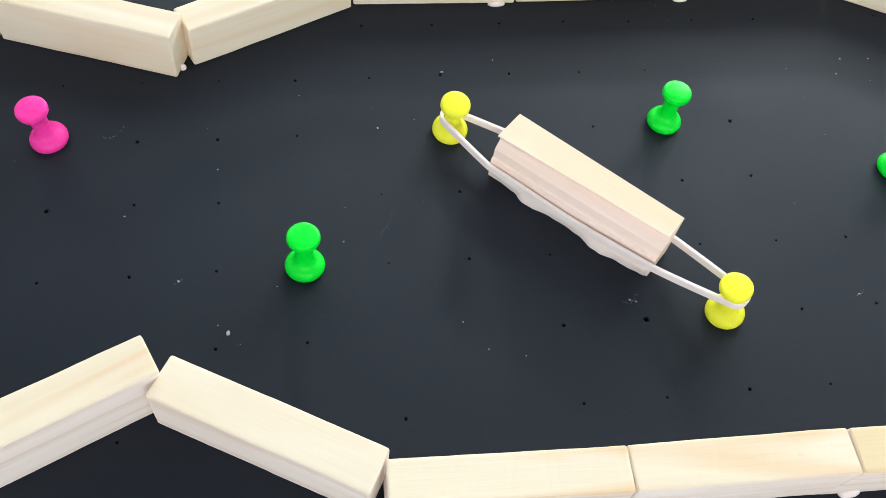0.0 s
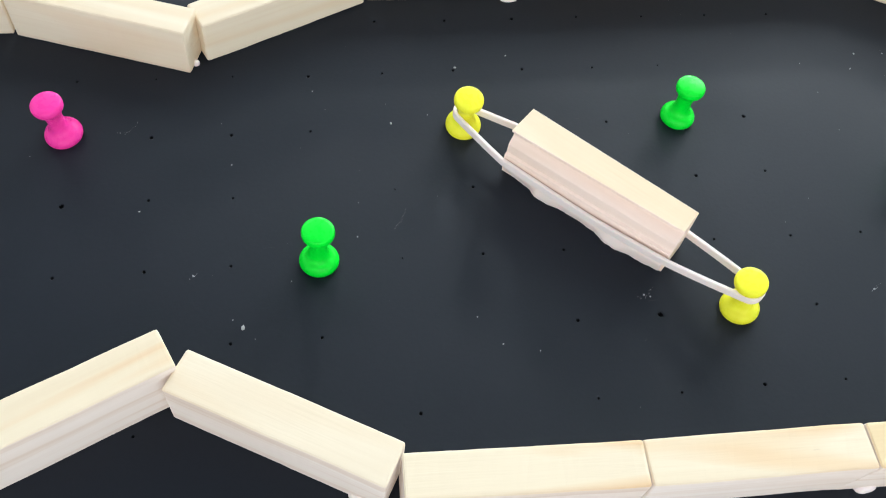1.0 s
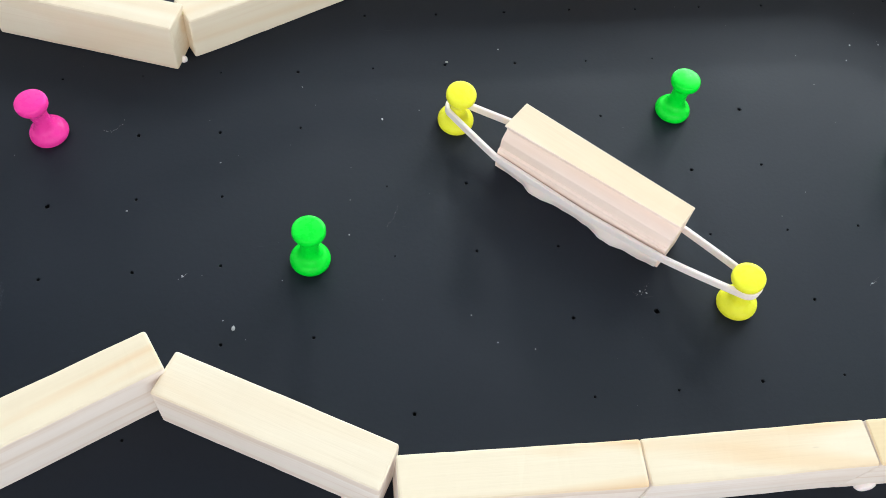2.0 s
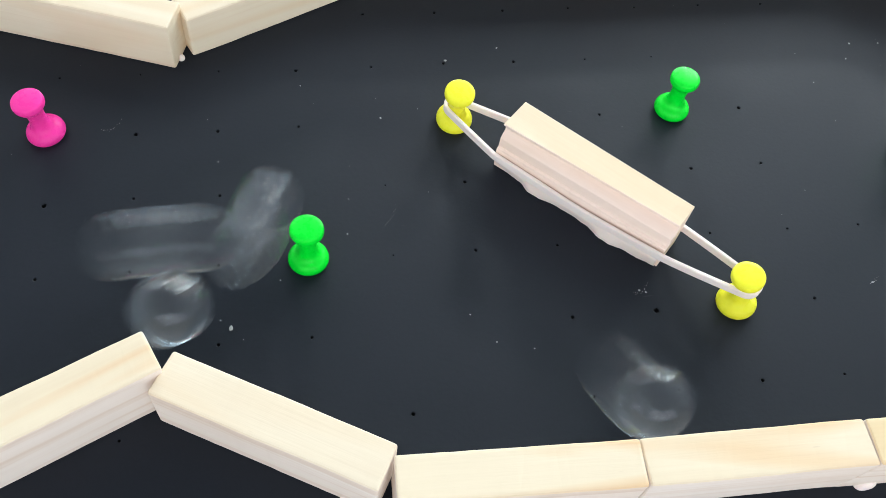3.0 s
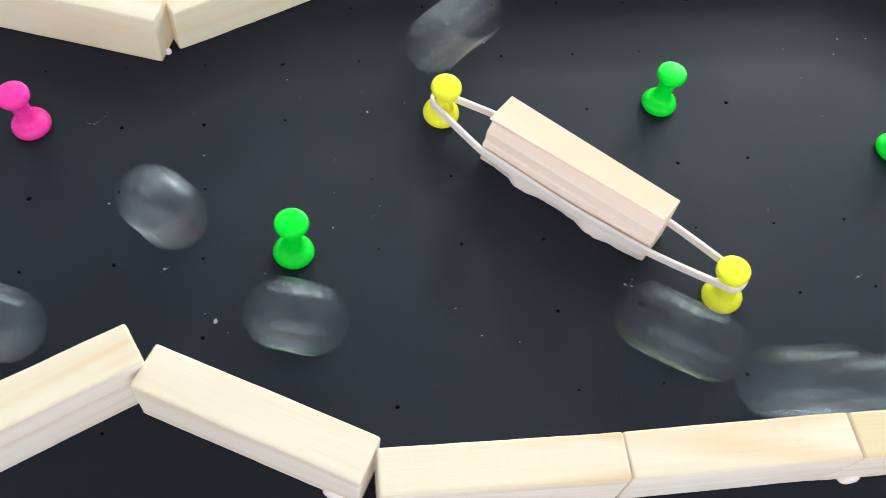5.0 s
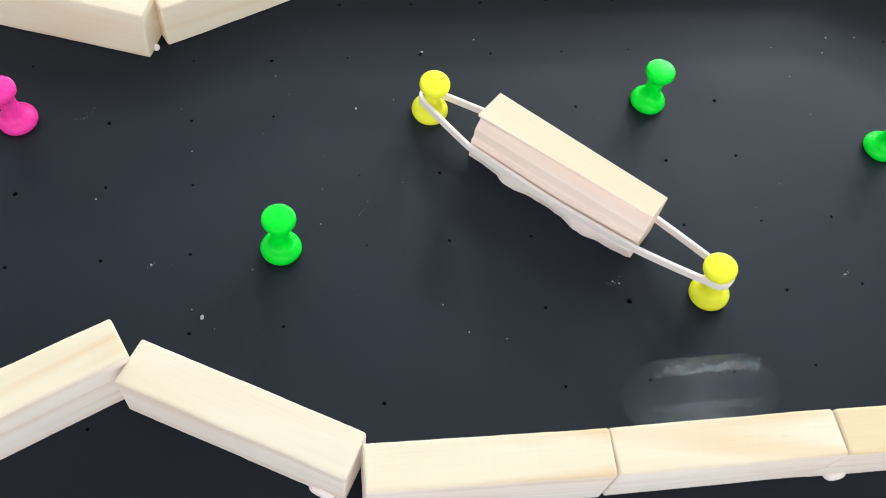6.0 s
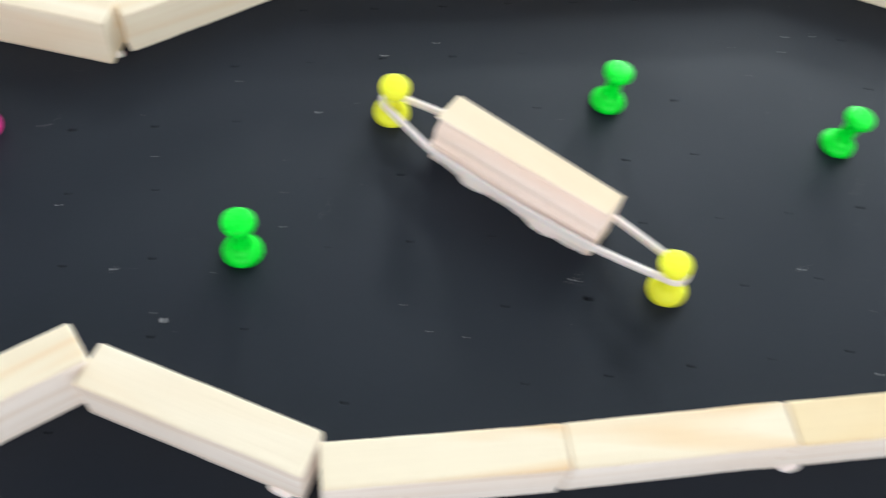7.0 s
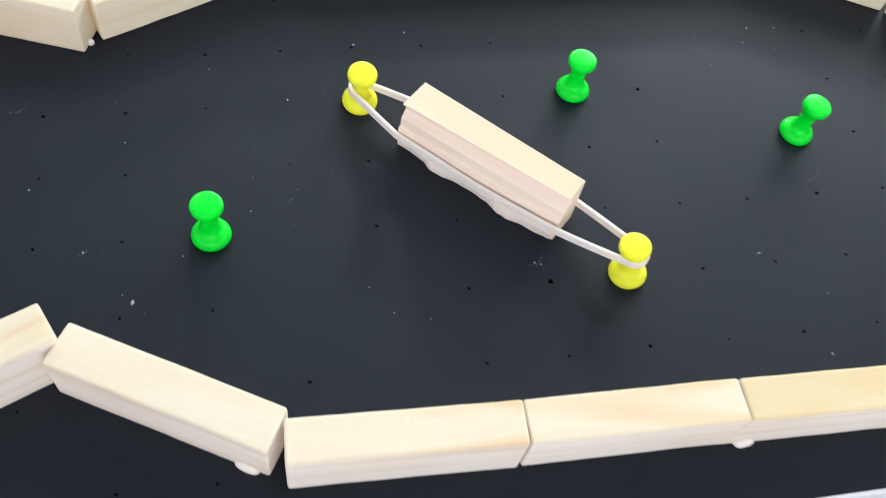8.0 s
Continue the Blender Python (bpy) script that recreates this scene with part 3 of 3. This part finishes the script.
def motions():
    """Each marble waits beside the course, rolls through it, and rests past its end: seconds, x, y in millimetres."""
    courses = [
    [(0, -148.0, 52.0), (1.45, -148.0, 52.0), (1.95, -124.7, 0.5), (2.3, -64.2, -16.8), (2.5, -10.6, -26.9), (2.65, 31.2, -33.1), (2.8, 73.9, -40.0), (2.9, 102.3, -44.0), (3.5, 192.0, 8.0), (8, 192.0, 8.0)],
    [(0, -165.5, 52.0), (1.7, -165.5, 52.0), (2.2, -125.6, 7.8), (2.45, -77.1, 16.5), (2.6, -36.7, 22.1), (2.7, -9.3, 22.0), (2.8, 5.3, 14.5), (2.9, 10.9, -5.3), (2.967, 24.8, -39.6), (2.985, 27.9, -43.6), (3, 29.4, -45.6), (3.033, 31.2, -45.2), (3.1, 36.9, -43.3), (3.2, 48.2, -40.4), (3.3, 61.5, -38.3), (3.4, 86.5, -37.4), (3.5, 106.3, -37.5), (4.1, 209.5, 8.0), (8, 209.5, 8.0)],
    [(0, -183.0, 52.0), (1.75, -183.0, 52.0), (2.25, -125.0, 4.8), (2.45, -77.7, 2.7), (2.6, -54.9, -0.5), (2.7, -50.3, -3.3), (2.8, -52.3, -4.3), (2.9, -59.2, -4.9), (2.93, -60.1, -4.5), (2.97, -54.0, -0.6), (3, -50.3, 6.4), (3.03, -47.9, 12.0), (3.1, -43.7, 21.0), (3.2, -36.2, 34.9), (3.3, -27.0, 48.7), (3.4, -3.4, 69.3), (3.467, 5.5, 79.1), (3.5, 11.6, 78.5), (3.533, 17.8, 77.9), (3.6, 26.5, 77.0), (3.7, 42.9, 73.9), (3.8, 82.6, 63.6), (3.9, 106.3, 59.7), (3.967, 115.0, 57.6), (4, 124.0, 55.6), (4.033, 133.0, 53.6), (4.1, 148.5, 48.8), (4.7, 227.0, 8.0), (8, 227.0, 8.0)],
    [(0, -148.0, 34.5), (2, -148.0, 34.5), (2.5, -121.9, -11.9), (2.7, -105.1, -29.7), (2.8, -94.1, -26.4), (2.9, -79.9, -19.1), (2.967, -70.7, -15.0), (3, -69.4, -14.4), (3.033, -68.1, -13.9), (3.1, -61.4, -13.5), (3.2, -51.0, -13.5), (3.3, -39.2, -14.3), (3.4, -10.7, -18.3), (3.467, -1.4, -20.1), (3.5, 7.1, -21.4), (3.533, 15.7, -22.7), (3.6, 26.5, -24.9), (3.7, 48.1, -30.3), (3.8, 73.8, -46.9), (3.9, 86.8, -48.1), (4, 102.6, -46.9), (4.6, 192.0, -9.5), (8, 192.0, -9.5)],
    [(0, -165.5, 34.5), (2.2, -165.5, 34.5), (2.7, -124.4, 4.8), (2.9, -107.2, -2.2), (2.967, -79.9, 2.5), (3, -71.7, 2.8), (3.033, -63.4, 3.1), (3.1, -56.9, 2.8), (3.2, -53.5, 4.6), (3.3, -56.8, 7.1), (3.4, -56.4, 10.3), (3.467, -53.6, 11.2), (3.5, -51.7, 14.1), (3.533, -49.7, 17.1), (3.6, -44.2, 21.6), (3.7, -34.5, 29.2), (3.8, -12.4, 43.5), (3.9, -12.1, 50.8), (3.967, -12.2, 52.8), (4, -10.3, 54.5), (4.033, -8.4, 56.1), (4.1, -5.5, 59.7), (4.2, 9.4, 66.7), (4.3, 10.5, 67.1), (4.4, 21.0, 70.2), (4.467, 24.9, 73.6), (4.5, 33.4, 74.0), (4.533, 42.1, 74.4), (4.6, 65.9, 77.4), (4.7, 85.0, 76.7), (4.85, 121.3, 72.6), (5, 158.4, 64.2), (5.6, 209.5, -9.5), (8, 209.5, -9.5)],
    [(0, -183.0, 34.5), (2.7, -183.0, 34.5), (3.2, -121.6, -9.3), (3.3, -110.0, -13.1), (3.37, -82.0, -22.4), (3.43, -69.1, -16.7), (3.48, -53.7, -8.8), (3.5, -48.9, -8.9), (3.53, -48.9, -12.9), (3.6, -38.2, -19.4), (3.7, -11.3, -31.4), (3.8, 36.4, -46.6), (3.9, 61.1, -45.9), (3.967, 72.6, -45.9), (4, 81.0, -46.2), (4.033, 89.6, -46.7), (4.1, 102.0, -48.4), (4.7, 227.0, -9.5), (8, 227.0, -9.5)],
    [(0, -148.0, 17.0), (2.8, -148.0, 17.0), (3.3, -122.9, -1.2), (3.4, -110.2, -3.7), (3.467, -103.4, -4.4), (3.5, -94.5, -5.8), (3.533, -85.6, -7.2), (3.6, -80.9, -5.8), (3.7, -62.9, -2.9), (3.8, -59.3, 5.9), (3.9, -80.8, 4.0), (3.967, -95.2, -7.8), (4, -94.5, -7.8), (4.033, -94.0, -7.9), (4.1, -91.4, -8.5), (4.2, -81.1, -7.0), (4.3, -80.1, -7.4), (4.4, -76.9, -10.7), (4.467, -78.3, -13.8), (4.5, -73.1, -15.8), (4.533, -67.9, -17.8), (4.6, -78.9, -15.7), (4.7, -68.6, -14.8), (4.9, -48.7, -17.6), (5.2, -18.7, -28.0), (5.5, 21.5, -41.7), (5.7, 52.7, -45.7), (5.8, 73.0, -46.8), (5.9, 89.5, -48.4), (6, 110.0, -49.7), (6.6, 192.0, -27.0), (8, 192.0, -27.0)],
    [(0, -165.5, 17.0), (2.7, -165.5, 17.0), (3.2, -119.8, -19.8), (3.4, -90.5, -20.1), (3.467, -82.8, -18.3), (3.5, -76.5, -17.4), (3.533, -70.0, -16.5), (3.6, -66.5, -17.6), (3.7, -62.5, -21.3), (3.8, -47.0, -27.3), (3.9, -36.4, -30.2), (3.967, -30.3, -32.5), (4, -23.6, -34.5), (4.033, -17.0, -36.6), (4.1, -6.9, -39.4), (4.2, 28.6, -45.3), (4.3, 31.0, -45.9), (4.4, 48.7, -46.5), (4.467, 60.4, -48.0), (4.5, 70.3, -48.1), (4.533, 80.4, -48.3), (4.6, 101.9, -50.6), (5.2, 209.5, -27.0), (8, 209.5, -27.0)],
    [(0, -183.0, 17.0), (2.9, -183.0, 17.0), (3.4, -123.1, 0.2), (3.5, -111.4, -2.3), (3.6, -102.5, -3.3), (3.7, -91.4, -3.0), (3.8, -66.2, -11.0), (3.9, -49.2, -10.8), (3.967, -38.7, -12.0), (4, -31.5, -13.8), (4.033, -24.3, -15.7), (4.1, -13.9, -18.8), (4.2, 27.5, -29.3), (4.3, 30.1, -29.9), (4.4, 54.6, -32.0), (4.467, 65.7, -32.9), (4.5, 75.8, -33.7), (4.533, 86.2, -34.4), (4.6, 107.6, -38.7), (5.2, 227.0, -27.0), (8, 227.0, -27.0)],
    [(0, -148.0, -0.5), (3, -148.0, -0.5), (3.5, -125.5, 14.8), (3.7, -109.4, 12.9), (3.8, -89.8, 9.9), (3.9, -53.2, 9.3), (3.967, -41.0, 12.0), (4, -33.1, 13.0), (4.033, -25.1, 14.0), (4.1, -15.9, 14.6), (4.2, 12.4, -4.1), (4.3, 13.9, -7.5), (4.4, 26.4, -23.9), (4.467, 33.4, -33.0), (4.5, 38.1, -39.4), (4.533, 42.7, -45.6), (4.6, 63.0, -45.6), (4.7, 78.6, -47.1), (4.85, 106.5, -48.5), (5.45, 192.0, -44.5), (8, 192.0, -44.5)],
    [(0, -165.5, -0.5), (3.1, -165.5, -0.5), (3.6, -121.8, -5.6), (3.8, -110.1, -6.5), (3.9, -99.7, -6.7), (3.967, -77.9, 0.7), (4, -69.2, 1.0), (4.033, -60.4, 1.3), (4.1, -54.2, 1.5), (4.2, -64.3, 3.0), (4.3, -63.8, 3.1), (4.4, -60.0, 5.8), (4.467, -57.2, 7.3), (4.5, -54.9, 8.2), (4.533, -52.6, 9.2), (4.6, -39.2, 12.4), (4.7, -29.4, 15.6), (4.95, -4.0, 53.2), (5.15, 28.4, 73.0), (5.3, 54.3, 73.2), (5.45, 74.4, 53.6), (5.6, 77.6, 26.1), (5.8, 88.1, 5.3), (5.9, 104.0, -3.9), (6, 126.1, -16.8), (6.6, 209.5, -44.5), (8, 209.5, -44.5)],
    [(0, -183.0, -0.5), (3, -183.0, -0.5), (3.5, -134.4, 68.7), (3.7, -114.4, 61.8), (3.8, -96.8, 56.2), (3.9, -78.4, 48.3), (3.967, -65.6, 44.7), (4, -56.6, 40.7), (4.033, -47.7, 36.7), (4.1, -32.9, 31.1), (4.2, -0.6, 16.3), (4.3, 1.2, 13.4), (4.4, 6.0, -1.7), (4.467, 11.3, -14.6), (4.5, 14.8, -21.0), (4.533, 18.4, -27.2), (4.6, 35.4, -44.9), (4.7, 45.3, -45.3), (4.8, 66.3, -47.3), (4.9, 89.7, -49.6), (5, 113.7, -52.0), (5.6, 227.0, -44.5), (8, 227.0, -44.5)],
    [(0, -148.0, -18.0), (3, -148.0, -18.0), (3.5, -121.0, -12.3), (3.7, -102.0, -24.2), (3.8, -86.4, -22.2), (3.9, -86.2, -21.7), (3.967, -85.4, -21.4), (4, -83.6, -20.8), (4.033, -81.8, -20.1), (4.1, -78.0, -18.5), (4.2, -63.7, -14.8), (4.3, -63.0, -15.0), (4.4, -54.2, -12.7), (4.467, -46.6, -12.7), (4.5, -40.0, -12.8), (4.533, -33.3, -13.0), (4.6, -7.0, -10.7), (4.7, 14.3, -9.9), (4.85, 24.2, -15.8), (5, 44.3, -32.0), (5.2, 77.1, -43.3), (5.35, 108.7, -47.7), (5.95, 192.0, -62.0), (8, 192.0, -62.0)],
    [(0, -165.5, -18.0), (3.2, -165.5, -18.0), (3.7, -133.5, 66.5), (3.9, -110.6, 62.5), (3.967, -107.6, 62.6), (4, -104.2, 59.6), (4.033, -100.9, 56.7), (4.1, -95.8, 52.1), (4.2, -65.0, 35.3), (4.3, -62.9, 34.3), (4.4, -44.1, 23.8), (4.467, -31.2, 16.9), (4.5, -22.3, 12.5), (4.533, -13.5, 8.2), (4.6, 20.8, -9.3), (4.7, 38.8, -27.0), (4.85, 72.5, -30.8), (4.95, 100.4, -38.3), (5.05, 121.3, -43.1), (5.65, 209.5, -62.0), (8, 209.5, -62.0)],
    [(0, -183.0, -18.0), (3.7, -183.0, -18.0), (4.2, -132.0, 3.2), (4.4, -121.4, 0.7), (4.467, -102.9, -0.7), (4.5, -93.0, -2.4), (4.533, -83.1, -4.2), (4.6, -28.8, -13.8), (4.7, 1.2, -17.6), (4.85, 28.7, -35.2), (4.95, 53.5, -44.3), (5.1, 97.2, -46.5), (5.15, 113.8, -47.3), (5.75, 227.0, -62.0), (8, 227.0, -62.0)],
    [(0, -148.0, -35.5), (3.7, -148.0, -35.5), (4.2, -119.8, -10.1), (4.4, -108.1, -14.0), (4.467, -99.1, -17.4), (4.5, -90.9, -19.8), (4.533, -82.6, -22.2), (4.6, -14.9, -28.5), (4.7, 14.7, -40.0), (4.85, 50.1, -45.8), (5, 84.8, -49.2), (5.12, 114.7, -50.8), (5.72, 192.0, -79.5), (8, 192.0, -79.5)],
    [(0, -165.5, -35.5), (4, -165.5, -35.5), (4.5, -123.7, 15.3), (4.7, -97.6, 20.4), (4.9, -75.8, 16.1), (5.2, -56.1, -5.4), (5.5, -30.9, -27.2), (5.7, -6.8, -39.9), (5.8, 9.5, -43.5), (5.9, 27.7, -46.6), (5.967, 39.0, -47.2), (6, 46.9, -47.2), (6.033, 54.9, -47.3), (6.1, 66.4, -47.4), (6.2, 84.1, -47.8), (6.35, 110.8, -48.8), (6.95, 209.5, -79.5), (8, 209.5, -79.5)],
    [(0, -183.0, -35.5), (4, -183.0, -35.5), (4.5, -118.6, -15.8), (4.7, -99.2, -23.5), (4.85, -94.2, -20.9), (5, -102.0, -15.9), (5.2, -117.2, -11.5), (5.8, -183.0, -35.5), (8, -183.0, -35.5)],
    ]
    balls = [first_marble] + [copy_thing(first_marble, Matrix()) for _ in courses[1:]]
    for ball, rows in zip(balls, courses):
        walk(ball, [(t, pose(x * MM, y * MM, BALL * MM)) for t, x, y in rows])


motions()
